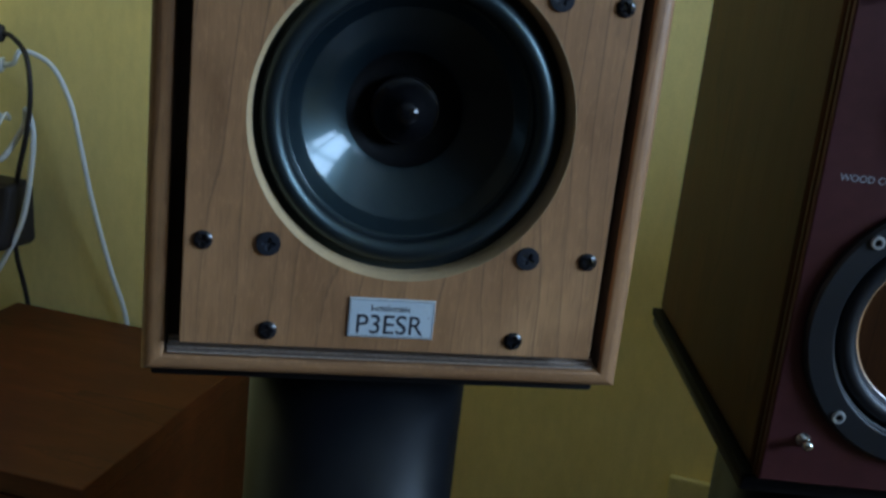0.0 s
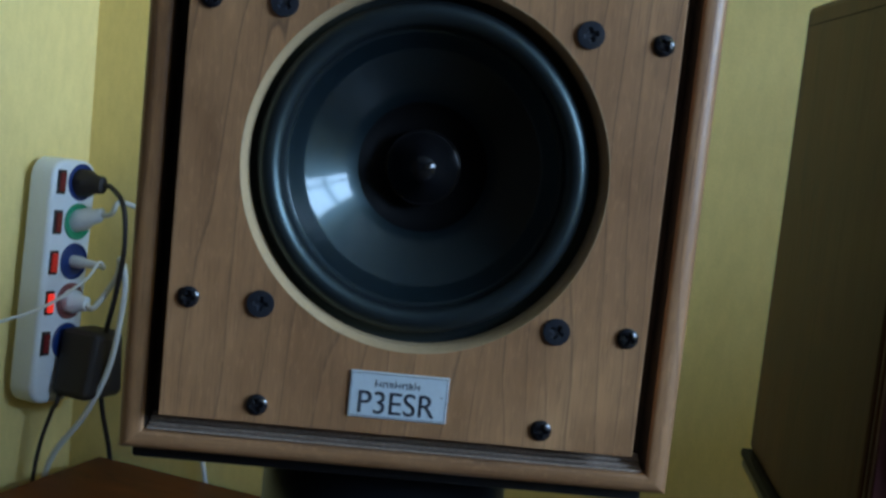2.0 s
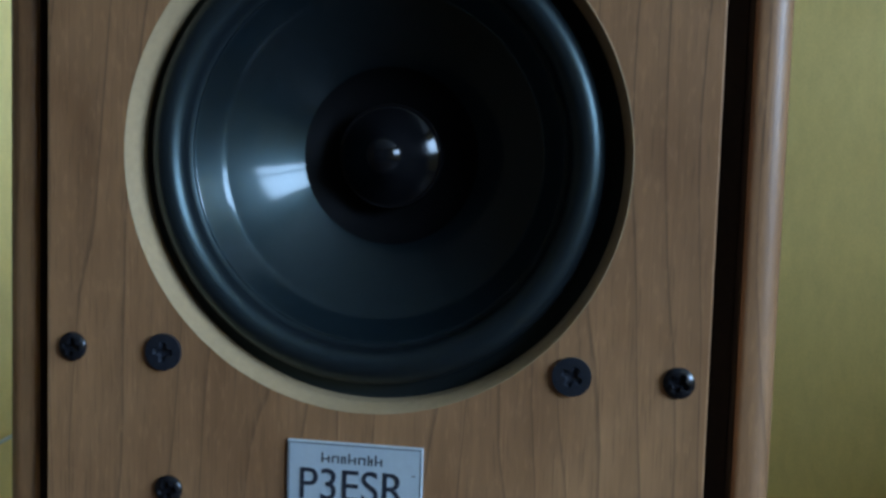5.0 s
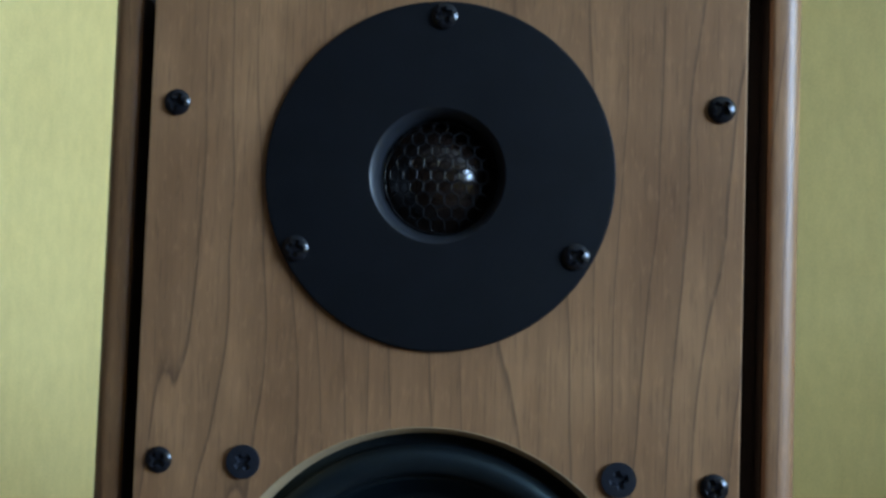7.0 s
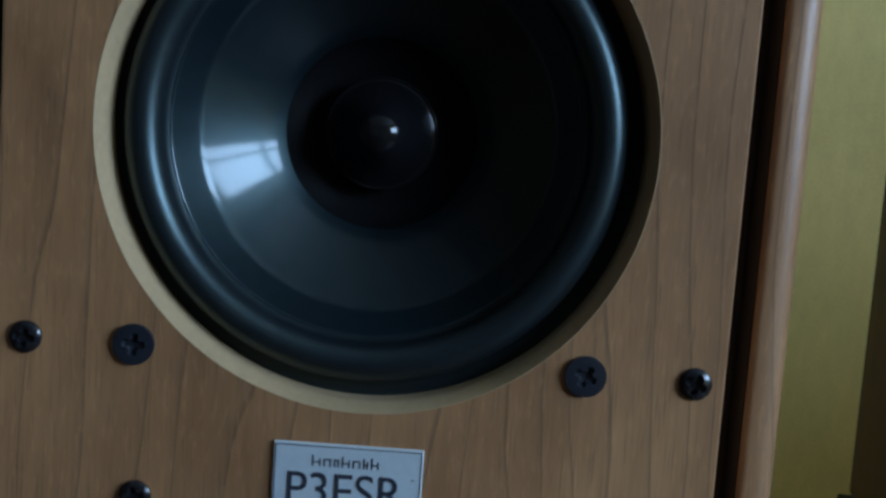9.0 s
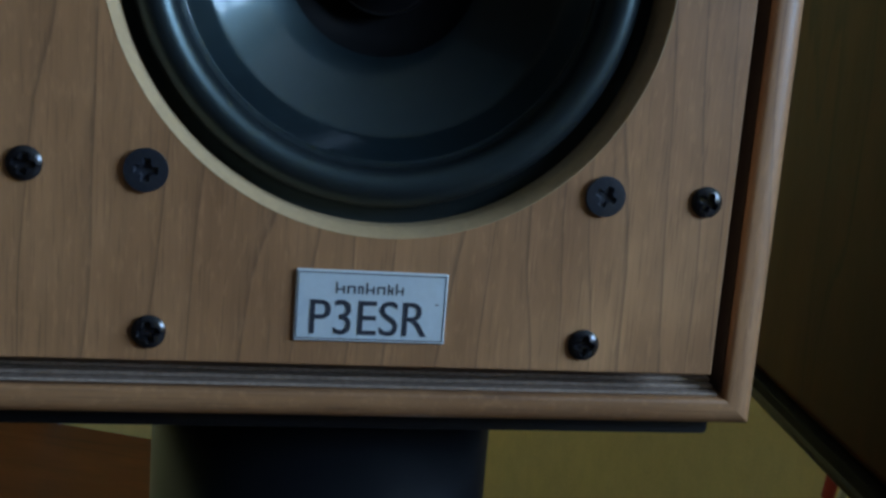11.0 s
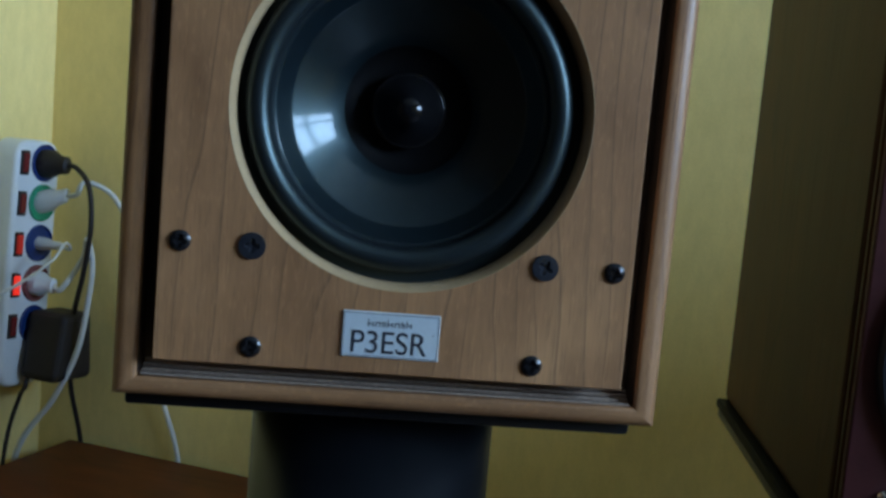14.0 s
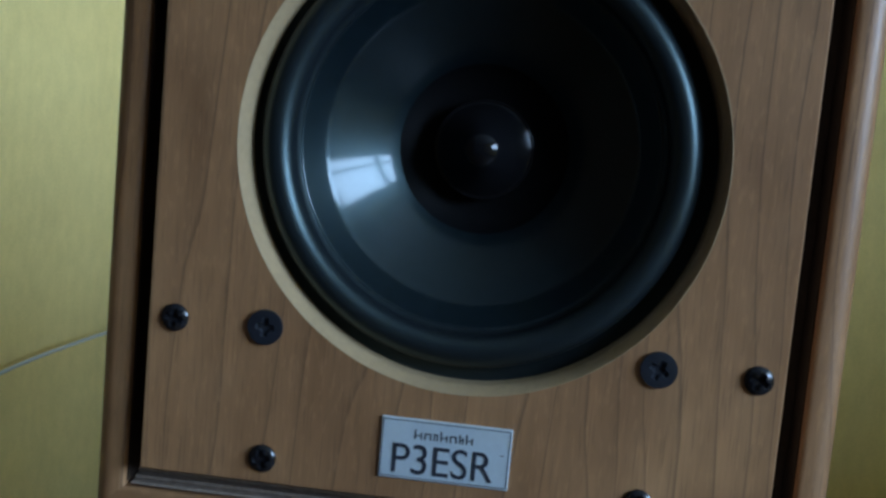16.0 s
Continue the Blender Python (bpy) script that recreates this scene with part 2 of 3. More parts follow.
def lathe(profile, cx=0.0, cz=0.0, n=64, closed=False):
    """A turned shape about the y axis; profile rows are (radius, y)."""
    bm = bmesh.new()
    rings = []
    for r, y in profile:
        if r < 1e-6:
            rings.append([bm.verts.new((cx, y, cz))])
        else:
            rings.append([bm.verts.new((cx + r * math.cos(2 * math.pi * k / n), y, cz + r * math.sin(2 * math.pi * k / n))) for k in range(n)])
    pairs = list(zip(rings, rings[1:])) + ([(rings[-1], rings[0])] if closed else [])
    for a, b in pairs:
        for k in range(n):
            q = (k + 1) % n
            if len(a) == 1 and len(b) == 1:
                continue
            if len(a) == 1:
                bm.faces.new((a[0], b[q], b[k]))
            elif len(b) == 1:
                bm.faces.new((a[k], a[q], b[0]))
            else:
                bm.faces.new((a[k], a[q], b[q], b[k]))
    return bm


def upright(profile, cx, cy, n=64):
    """A turned shape about the z axis; profile rows are (radius, z)."""
    bm = lathe([(r, z) for r, z in profile], 0, 0, n)
    for v in bm.verts:
        v.co = Vector((cx + v.co.x, cy + v.co.z, v.co.y))
    return bm


def arc(cx, cy, r, a0, a1, n):
    return [(cx + r * math.cos(radians(a0 + (a1 - a0) * k / n)), cy + r * math.sin(radians(a0 + (a1 - a0) * k / n))) for k in range(n + 1)]


def smooth_path(points, n=8):
    """A Catmull-Rom line through the points."""
    p = [Vector(q) for q in points]
    p = [2 * p[0] - p[1]] + p + [2 * p[-1] - p[-2]]
    out = []
    for a, b, c, d in zip(p, p[1:], p[2:], p[3:]):
        for k in range(n):
            t = k / n
            out.append(0.5 * ((2 * b) + (c - a) * t + (2 * a - 5 * b + 4 * c - d) * t * t + (3 * b - a - 3 * c + d) * t ** 3))
    return out + [p[-2]]


def tube(points, radius, sides=10, n=8):
    """A round cord along a smooth line."""
    line = smooth_path(points, n)
    bm = bmesh.new()
    up, rings = Vector((0.3, 0.2, 1)), []
    for k, q in enumerate(line):
        way = (line[min(k + 1, len(line) - 1)] - line[max(k - 1, 0)]).normalized()
        side = way.cross(up)
        side = side.normalized() if side.length > 1e-4 else Vector((1, 0, 0))
        up = side.cross(way).normalized()
        rings.append([bm.verts.new(q + radius * (math.cos(2 * math.pi * s / sides) * side + math.sin(2 * math.pi * s / sides) * up)) for s in range(sides)])
    for a, b in zip(rings, rings[1:]):
        for s in range(sides):
            bm.faces.new((a[s], a[(s + 1) % sides], b[(s + 1) % sides], b[s]))
    bm.faces.new(rings[0])
    bm.faces.new(rings[-1][::-1])
    return bm


def lettering(name, text, width, material, parent, m, bold=0.0, tall=0.0):
    """Raised letters of a given width, middle on the origin of m, facing its +z."""
    cu = bpy.data.curves.new(name, "FONT")
    cu.body, cu.align_x, cu.align_y, cu.size, cu.extrude, cu.offset = text, "CENTER", "CENTER", 1.0, 0.01, bold
    tmp = bpy.data.objects.new(name, cu)
    scene.collection.objects.link(tmp)
    deps = bpy.context.evaluated_depsgraph_get()
    me = bpy.data.meshes.new_from_object(tmp.evaluated_get(deps))
    bpy.data.objects.remove(tmp)
    xs = [v.co.x for v in me.vertices]
    ys = [v.co.y for v in me.vertices]
    s = width / (max(xs) - min(xs))
    sy = tall / (max(ys) - min(ys)) if tall else s
    mx, my = (max(xs) + min(xs)) / 2, (max(ys) + min(ys)) / 2
    for v in me.vertices:
        v.co = Vector(((v.co.x - mx) * s, (v.co.y - my) * sy, v.co.z * s))
    me.materials.clear()
    me.materials.append(material)
    ob = new(name, me)
    ob.parent = parent
    ob.matrix_basis = m
    return ob


def board_with_holes(x0, x1, z0, z1, holes, y0, y1, chamfer=0.0004):
    """A board in the xz plane from y0 (front) to y1 with round holes (cx, cz, r)."""
    bm = bmesh.new()
    loops = []
    c = chamfer
    rect = [(x0 + c, z0 + c), (x1 - c, z0 + c), (x1 - c, z1 - c), (x0 + c, z1 - c)]
    loops.append([bm.verts.new((x, y0, z)) for x, z in rect])
    for cx, cz, r in holes:
        loops.append([bm.verts.new((cx + r * math.cos(2 * math.pi * k / 96), y0, cz + r * math.sin(2 * math.pi * k / 96))) for k in range(96)])
    edges = []
    for lp in loops:
        edges += [bm.edges.new((lp[k], lp[(k + 1) % len(lp)])) for k in range(len(lp))]
    bmesh.ops.triangle_fill(bm, edges=edges, use_beauty=True)
    outer = loops[0]
    mid = [bm.verts.new((x, y0 + c, z)) for x, z in ((x0, z0), (x1, z0), (x1, z1), (x0, z1))]
    back = [bm.verts.new((v.co.x, y1, v.co.z)) for v in mid]
    for a, b in ((outer, mid), (mid, back)):
        for k in range(4):
            q = (k + 1) % 4
            bm.faces.new((a[k], a[q], b[q], b[k]))
    return bm


# ---------------------------------------------------------------- the room


def room_part(name, bm, material, label, category):
    ob = part(name, bm, material)
    ob.matrix_world = ROOM_M
    return tagged(ob, label, category, kind="structure")


room_part("floor", box(-THICK, LONG + THICK, -THICK, WIDE + THICK, -0.1, 0), FLOOR_WOOD, "brown wooden floor of the room", "floor")
room_part("ceiling", box(-THICK, LONG + THICK, -THICK, WIDE + THICK, HIGH, HIGH + 0.1), WHITE_PAINT, "plain grey painted ceiling", "ceiling")
room_part("wall_north", box(-THICK, LONG, -THICK, 0, 0, HIGH), YELLOW, "yellow painted wall behind the loudspeakers", "wall")
room_part("wall_west", box(-THICK, 0, 0, 0.85, 0, HIGH), YELLOW, "yellow painted wall with a power strip", "wall")
# Unseen walls, made dark to cut bounced light and deepen the cone's reflections.
room_part("wall_west_2", box(-THICK, -0.02, 0.85, WIDE, 0, HIGH), DIM_WALL, "unseen dark brown wall that keeps bounced light down", "wall")
room_part("wall_south", box(-THICK, LONG, WIDE, WIDE + THICK, 0, HIGH), DIM_WALL, "unseen dark brown wall that keeps bounced light down", "wall")
bm = box(LONG, LONG + THICK, -THICK, WIN[0], 0, HIGH)
box(LONG, LONG + THICK, WIN[1], WIDE + THICK, 0, HIGH, bm=bm)
box(LONG, LONG + THICK, WIN[0], WIN[1], 0, WIN[2], bm=bm)
box(LONG, LONG + THICK, WIN[0], WIN[1], WIN[3], HIGH, bm=bm)
room_part("wall_east", bm, YELLOW, "yellow painted wall with a window", "wall")

# Added out of view: blocks the window's light from the lower walls and column.
room_part("wall_low", box(1.62, 1.72, 0, 0.60, 0, 1.00, 0.004), YELLOW, "unseen low yellow wall added to shade the lower walls", "wall")

win = tagged(new("window_1"), "white wooden window with a cross bar", "window", kind="structure")
win.matrix_world = ROOM_M
for n_, (a, b, c, d) in {"window_frame": (WIN[0], WIN[0] + 0.05, WIN[2], WIN[3]), "window_frame.001": (WIN[1] - 0.05, WIN[1], WIN[2], WIN[3]),
                         "window_frame.002": (WIN[0] + 0.05, WIN[1] - 0.05, WIN[2], WIN[2] + 0.05), "window_frame.003": (WIN[0] + 0.05, WIN[1] - 0.05, WIN[3] - 0.05, WIN[3]),
                         "mullion": (0.85, 0.91, WIN[2] + 0.05, WIN[3] - 0.05), "transom": (WIN[0] + 0.05, 0.85, 1.32, 1.36), "transom.001": (0.91, WIN[1] - 0.05, 1.32, 1.36)}.items():
    part(n_, box(LONG + 0.03, LONG + 0.08, a, b, c, d, 0.006), WINDOW_WHITE, win)
part("window_sill", box(LONG - 0.08, LONG + 0.03, WIN[0] - 0.04, WIN[1] + 0.04, WIN[2] - 0.03, WIN[2] - 0.001, 0.006), WINDOW_WHITE, win)

# ---------------------------------------------------------------- cherry loudspeaker

HW, TALL, DEEP = 0.0985, 0.306, 0.186       # half width, height, depth
CX, BOT = 0.0004, -0.0012                  # middle of the cabinet across, its underside
INNER = 0.0072                             # thickness of the cabinet walls at the lip
speaker = empty_thing("loudspeaker", pose(0, 0, Z0), "small cherry veneered loudspeaker without its grille on a black stand", "loudspeaker")


INX = 0.0088                               # the same for the side walls
LIP = 0.0055                               # front of the lip behind the baffle's face


def panel(side):
    """One mitred cabinet wall with a rounded front lip; side 0 bottom, 1 right, 2 top, 3 left."""
    prof = [(0, DEEP)] + [(p[0], p[1]) for p in arc(0.0044, LIP + 0.0044, 0.0044, 180, 270, 8)]
    prof += [(p[0], p[1]) for p in arc(INNER - 0.0014, LIP + 0.0014, 0.0014, -90, 0, 4)] + [(INNER, DEEP)]
    bm = bmesh.new()
    rows = []
    for i, y in prof:
        j = i * INX / INNER
        q = [(CX - HW + j, BOT + i), (CX + HW - j, BOT + i), (CX + HW - j, TALL - i), (CX - HW + j, TALL - i)]
        (ax, az), (bx, bz) = q[side], q[(side + 1) % 4]
        rows.append((bm.verts.new((ax, y, az)), bm.verts.new((bx, y, bz))))
    for a, b in zip(rows, rows[1:]):
        bm.faces.new((a[0], a[1], b[1], b[0]))
    bm.faces.new((rows[-1][0], rows[-1][1], rows[0][1], rows[0][0]))
    bm.faces.new([r[0] for r in rows])
    bm.faces.new([r[1] for r in rows][::-1])
    return bm


for k, (nm, mat) in enumerate((("bottom_panel", WOOD_X), ("side_panel", WOOD_V), ("top_panel", WOOD_X), ("side_panel", WOOD_V))):
    ob = part(nm, panel(k), mat, speaker)
    ob.data.shade_smooth()
    ob.data.set_sharp_from_angle(angle=radians(40))
part("back_panel", box(CX - HW + INX, CX + HW - INX, DEEP - 0.012, DEEP - 0.001, BOT + INNER, TALL - INNER), WOOD_V, speaker)
BW, B0, B1 = 0.0830, 0.0138, 0.2922        # baffle: half width, lower and upper edge
WZ, TZ = 0.1070, 0.2385                    # heights of the woofer's and the tweeter's middle
baffle = part("baffle", board_with_holes(-BW, BW, B0, B1, [(0.0007, WZ - 0.0005, 0.0628), (0, TZ, 0.0190)], 0.0, 0.0178), WOOD_V, speaker, "cherry veneered baffle with wavy dark grain")
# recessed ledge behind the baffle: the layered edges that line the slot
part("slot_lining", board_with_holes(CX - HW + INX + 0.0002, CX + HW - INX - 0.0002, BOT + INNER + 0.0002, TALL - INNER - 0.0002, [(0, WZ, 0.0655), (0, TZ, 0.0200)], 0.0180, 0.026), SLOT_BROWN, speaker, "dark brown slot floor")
ledge = part("dusty_ledge", box(CX - HW + INX + 0.001, CX + HW - INX - 0.001, LIP + 0.0020, 0.0178, BOT + INNER + 0.0002, BOT + INNER + 0.0010, 0.0003), DUSTY, speaker, "dusty grey layered board edge in the groove")
for k in range(3):
    part("ledge_layer", box(CX - HW + INX + 0.001, CX + HW - INX - 0.001, 0.0104 + 0.0024 * k, 0.0178, BOT + INNER + 0.0011 + 0.0012 * k, BOT + INNER + 0.0021 + 0.0012 * k, 0.0003), DUSTY, ledge)
# Thin strips over the lip's inner faces; the groove's shade is in their dark colour.
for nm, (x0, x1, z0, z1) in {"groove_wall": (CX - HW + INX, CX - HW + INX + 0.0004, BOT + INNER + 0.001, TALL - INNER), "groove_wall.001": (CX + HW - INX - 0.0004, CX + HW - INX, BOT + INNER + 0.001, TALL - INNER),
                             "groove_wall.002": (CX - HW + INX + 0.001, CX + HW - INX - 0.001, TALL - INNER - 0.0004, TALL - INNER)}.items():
    part(nm, box(x0, x1, LIP + 0.0022, 0.0178, z0, z1), SLOT_BROWN, speaker, "dark brown strip that paints the groove wall's shade")
part("cutout_rim", lathe([(0.0629, -0.0001), (0.0625, 0.0004), (0.0611, 0.0036), (0.0609, 0.0048), (0.0608, 0.0150), (0.0645, 0.0150), (0.0645, 0.0010)], 0.0007, WZ - 0.0005, 96, True), RAW_EDGE, speaker, "pale raw board edge round the woofer", True).data.set_sharp_from_angle(angle=radians(25))

woofer = part("woofer", lathe([(0.0618, 0.0098), (0.0580, 0.0102), (0.0572, 0.0110), (0.0400, 0.0500), (0.0300, 0.0600), (0, 0.0600)], 0, WZ, 96), RUBBER, speaker, "black bass driver with a glossy cone", True)
roll = [(0.0616, 0.0094), (0.0578, 0.0090)] + [(0.0530 - 0.0044 * math.cos(math.pi * k / 14), 0.0072 - 0.0046 * math.sin(math.pi * k / 14)) for k in range(15)][::-1]
roll += [(0.0482, 0.0082), (0.0474, 0.0090)]
part("surround", lathe(roll, 0, WZ, 128), RUBBER, woofer, "black rubber surround", True)


def cone_slope(r):
    """Tilt of the cone in degrees: a trumpet curve with a shallow waist and a steep outer band."""
    if r < 0.0410:
        return 38.6 - 400 * (r - 0.0225)
    if r < 0.0428:
        f = (r - 0.0410) / 0.0018
        return 31.2 + 18.3 * f * f * (3 - 2 * f)
    return 49.5 + 2.5 * (r - 0.0428) / 0.0042


cone, r_, y_ = [(0.0480, 0.0090), (0.0474, 0.0087), (0.0470, 0.0091)], 0.0470, 0.0091
for k in range(1, 101):
    y_ += 0.0234 / 100 * math.tan(radians(cone_slope(r_)))
    r_ -= 0.0234 / 100
    cone.append((r_, y_))
part("cone", lathe(cone, 0, WZ, 128), BLACK_CONE, woofer, "glossy black curved cone", True)
part("cone_neck", lathe([(0.0237, y_ - 0.0001), (0.0226, y_ + 0.0016), (0.0190, y_ + 0.0040), (0.0134, y_ + 0.0050)], 0, WZ, 96), BLACK_NECK, woofer, "", True)
cap = [(0.0140, y_ + 0.0060), (0.0139, 0.0272), (0.0137, 0.0270), (0.0135, 0.0272), (0.0128, 0.0271)] + [(0.0070 * math.sin(radians(a)), 0.0150 + 0.0070 * (1 - math.cos(radians(a)))) for a in range(54, -1, -6)]
part("dust_cap", lathe(cap, 0, WZ, 96), BLACK_CAP, woofer, "black domed dust cap", True)

tweeter = part("tweeter", lathe([(0.0485, 0.0005), (0.0485, -0.0012), (0.0481, -0.0017), (0.0473, -0.0018), (0.0189, -0.0018)], 0, TZ, 128), PLATE_BLACK, speaker, "black round tweeter plate", True)
tweeter.data.set_sharp_from_angle(angle=radians(35))
part("flare", lathe([(0.0189, -0.0018), (0.0186, -0.0016), (0.0171, 0.0008), (0.0165, 0.0026), (0.0163, 0.0080)], 0, TZ, 96), FLARE_BLACK, tweeter, "satin black flared recess", True)
part("dome", lathe([(0.0164, 0.0080)] + [(0.0170 * math.sin(radians(a)), 0.0002 + 0.0170 * (1 - math.cos(radians(a)))) for a in range(52, -1, -4)], 0, TZ, 64), DOME_BROWN, tweeter, "dark brown metal dome", True)


def hex_grille(cx, cz, radius, pitch, wire):
    """A domed grille of hexagonal wire cells."""
    bm = bmesh.new()
    s = pitch / math.sqrt(3)
    cap_y = lambda x, z: 0.0062 - 0.0078 * math.sqrt(max(0.0, 1 - ((x * x + z * z) / (radius * 1.02) ** 2)))
    done = set()
    for i in range(-7, 8):
        for j in range(-7, 8):
            hx, hz = pitch * (i + 0.5 * (j % 2)), s * 1.5 * j
            ring = [(hx + s * math.sin(math.pi / 3 * k), hz + s * math.cos(math.pi / 3 * k)) for k in range(6)]
            for a, b in zip(ring, ring[1:] + ring[:1]):
                key = tuple(sorted(((round(a[0], 5), round(a[1], 5)), (round(b[0], 5), round(b[1], 5)))))
                if key in done or math.hypot(*a) > radius or math.hypot(*b) > radius:
                    continue
                done.add(key)
                p, q = Vector((a[0], cap_y(*a), a[1])), Vector((b[0], cap_y(*b), b[1]))
                way = (q - p).normalized()
                u = way.cross(Vector((0, 1, 0))).normalized() * wire
                v = way.cross(u).normalized() * wire
                ends = [[bm.verts.new(Vector((cx, 0, cz)) + e + w) for w in (u, v, -u, -v)] for e in (p - way * wire * 0.5, q + way * wire * 0.5)]
                for k in range(4):
                    bm.faces.new((ends[0][k], ends[0][(k + 1) % 4], ends[1][(k + 1) % 4], ends[1][k]))
    return bm


part("mesh_grille", hex_grille(0, TZ, 0.0160, 0.0039, 0.00028), GRILLE, tweeter, "domed hexagonal wire grille")
part("grille_rim", lathe([(0.0164, 0.0062), (0.0160, 0.0052), (0.0155, 0.0056), (0.0156, 0.0070)], 0, TZ, 64), GRILLE, tweeter, "", True)


def screw_head(radius, height, cross, depth, domed=True, width=0.22):
    """A round head with a cross recess, facing -y."""
    n, m = 48, 9
    bm = bmesh.new()
    top = lambda r: -height * (math.sqrt(max(0, 1 - (r / radius) ** 2 * 0.86)) if domed else 1.0 - 0.12 * (r / radius) ** 4)
    rings = [[bm.verts.new((0, top(0) + depth, 0))]]
    for i in range(1, m + 1):
        r = radius * i / m
        row = []
        for k in range(n):
            x, z = r * math.cos(2 * math.pi * k / n), r * math.sin(2 * math.pi * k / n)
            inside = r < cross * radius and min(abs(x), abs(z)) < width * radius * (1.15 - 0.6 * r / radius)
            row.append(bm.verts.new((x, top(r) + (depth * (1 - 0.5 * r / radius) if inside else 0), z)))
        rings.append(row)
    rings.append([bm.verts.new((radius * math.cos(2 * math.pi * k / n), 0.0006, radius * math.sin(2 * math.pi * k / n))) for k in range(n)])
    for k in range(n):
        bm.faces.new((rings[0][0], rings[1][k], rings[1][(k + 1) % n]))
    for a, b in zip(rings[1:], rings[2:]):
        for k in range(n):
            bm.faces.new((a[k], b[k], b[(k + 1) % n], a[(k + 1) % n]))
    return bm


PAN = [(-0.0757, 0.0560), (0.0762, 0.0560), (-0.0757, 0.1571), (0.0764, 0.1569), (-0.0495, 0.0206), (0.0497, 0.0206), (-0.0750, 0.2578), (0.0763, 0.2580)]
first = None
for k, (x, z) in enumerate(PAN):
    m = pose(x, 0, z, 0, 17 * k + 9, 0)
    if first is None:
        first = part("screw", screw_head(0.0037, 0.0019, 0.60, 0.0013), SCREW_BLACK, speaker, "glossy black cross-head screw")
        first.data.shade_smooth()
        first.data.set_sharp_from_angle(angle=radians(38))
        first.matrix_basis = m
    else:
        tagged(share("screw", first, speaker, m), "glossy black cross-head screw")
first = None
for k, (x, z) in enumerate([(-0.0511, 0.0560), (0.0513, 0.0560), (-0.0515, 0.1577), (0.0514, 0.1578)]):
    m = pose(x, 0, z, 0, 23 * k + 4, 0)
    if first is None:
        first = part("woofer_screw", screw_head(0.0047, 0.0012, 0.52, 0.0010, False, 0.17), SCREW_BLUE, woofer, "dull blued countersunk screw")
        first.data.shade_smooth()
        first.data.set_sharp_from_angle(angle=radians(30))
        first.matrix_basis = m
    else:
        tagged(share("woofer_screw", first, woofer, m), "dull blued countersunk screw")
first = None
for k, (x, z) in enumerate([(-0.0387, 0.2172), (0.0384, 0.2170), (0.0006, 0.2826)]):
    m = pose(x, -0.0018, z, 0, 31 * k + 11, 0)
    if first is None:
        first = part("tweeter_screw", screw_head(0.0036, 0.0018, 0.60, 0.0012), SCREW_BLACK, tweeter, "glossy black cross-head screw")
        first.data.shade_smooth()
        first.data.set_sharp_from_angle(angle=radians(38))
        first.matrix_basis = m
    else:
        share("tweeter_screw", first, tweeter, m)

badge = part("badge", box(-0.0182, 0.0161, -0.0008, 0.0003, 0.0198, 0.0361, 0.0002, 1), SILVER_LABEL, speaker, "silver-blue printed model label")
for nm, b in {"border": (-0.0178, 0.0157, 0.0354, 0.0356), "border.001": (-0.0178, 0.0157, 0.0203, 0.0205), "border.002": (-0.0178, -0.0176, 0.0205, 0.0354), "border.003": (0.0155, 0.0157, 0.0205, 0.0354)}.items():
    part(nm, box(b[0], b[1], -0.00088, -0.0007, b[2], b[3]), INK, badge)
FACE = Matrix.Rotation(radians(90), 4, "X")
part("trade_mark", box(0.0134, 0.0143, -0.00088, -0.0007, 0.0289, 0.0291), INK, badge)
lettering("model_lettering", "P3ESR", 0.0266, INK, badge, Matrix.Translation((-0.0014, -0.00085, 0.0254)) @ FACE, 0.0, 0.0080)
x = -0.0093
for k, (w, h) in enumerate(((0.0020, 0.0026), (0.0018, 0.0018), (0.0012, 0.0018), (0.0019, 0.0026), (0.0018, 0.0018), (0.0012, 0.0024), (0.0018, 0.0026))):
    for a, b in ((0.0, 0.00038), (w - 0.00038, w)):
        part("maker_mark", box(x + a, x + b, -0.00088, -0.0007, 0.0309, 0.0309 + (h if a == 0.0 else 0.0018)), INK, badge)
    part("maker_mark", box(x + 0.00038, x + w - 0.00038, -0.00088, -0.0007, 0.0317 if h > 0.002 else 0.03235, 0.0320 if h > 0.002 else 0.0327), INK, badge)
    x += w + 0.0006

# ---------------------------------------------------------------- its stand


def stand(name, m, plate, pole, height, label):
    """A single-column stand with its top plate's upper face at the origin."""
    ob = empty_thing(name, m, label, "speaker stand", "black speaker stands")
    part("top_plate", box(*plate, -0.0065, -0.0008, 0.0015), STAND_BLACK, ob)
    px, py, pr = pole
    part("column", upright([(0, -0.0066), (pr, -0.0066), (pr, -height + 0.012), (0, -height + 0.012)], px, py, 96), STAND_BLACK, ob, "thick round black column").data.shade_smooth()
    ob.children[-1].data.set_sharp_from_angle(angle=radians(40))
    part("base_plate", box(px - 0.14, px + 0.14, py - 0.15, py + 0.15, -height, -height + 0.012, 0.003), STAND_BLACK, ob)
    return ob


stand("speaker_stand", pose(0, 0, Z0 - 0.0007), (-0.0950, 0.0920, 0.016, 0.176), (-0.002, 0.092, 0.0527), Z0 - 0.0007, "black steel speaker stand with one thick round column")

# ---------------------------------------------------------------- dark loudspeaker with wooden cones

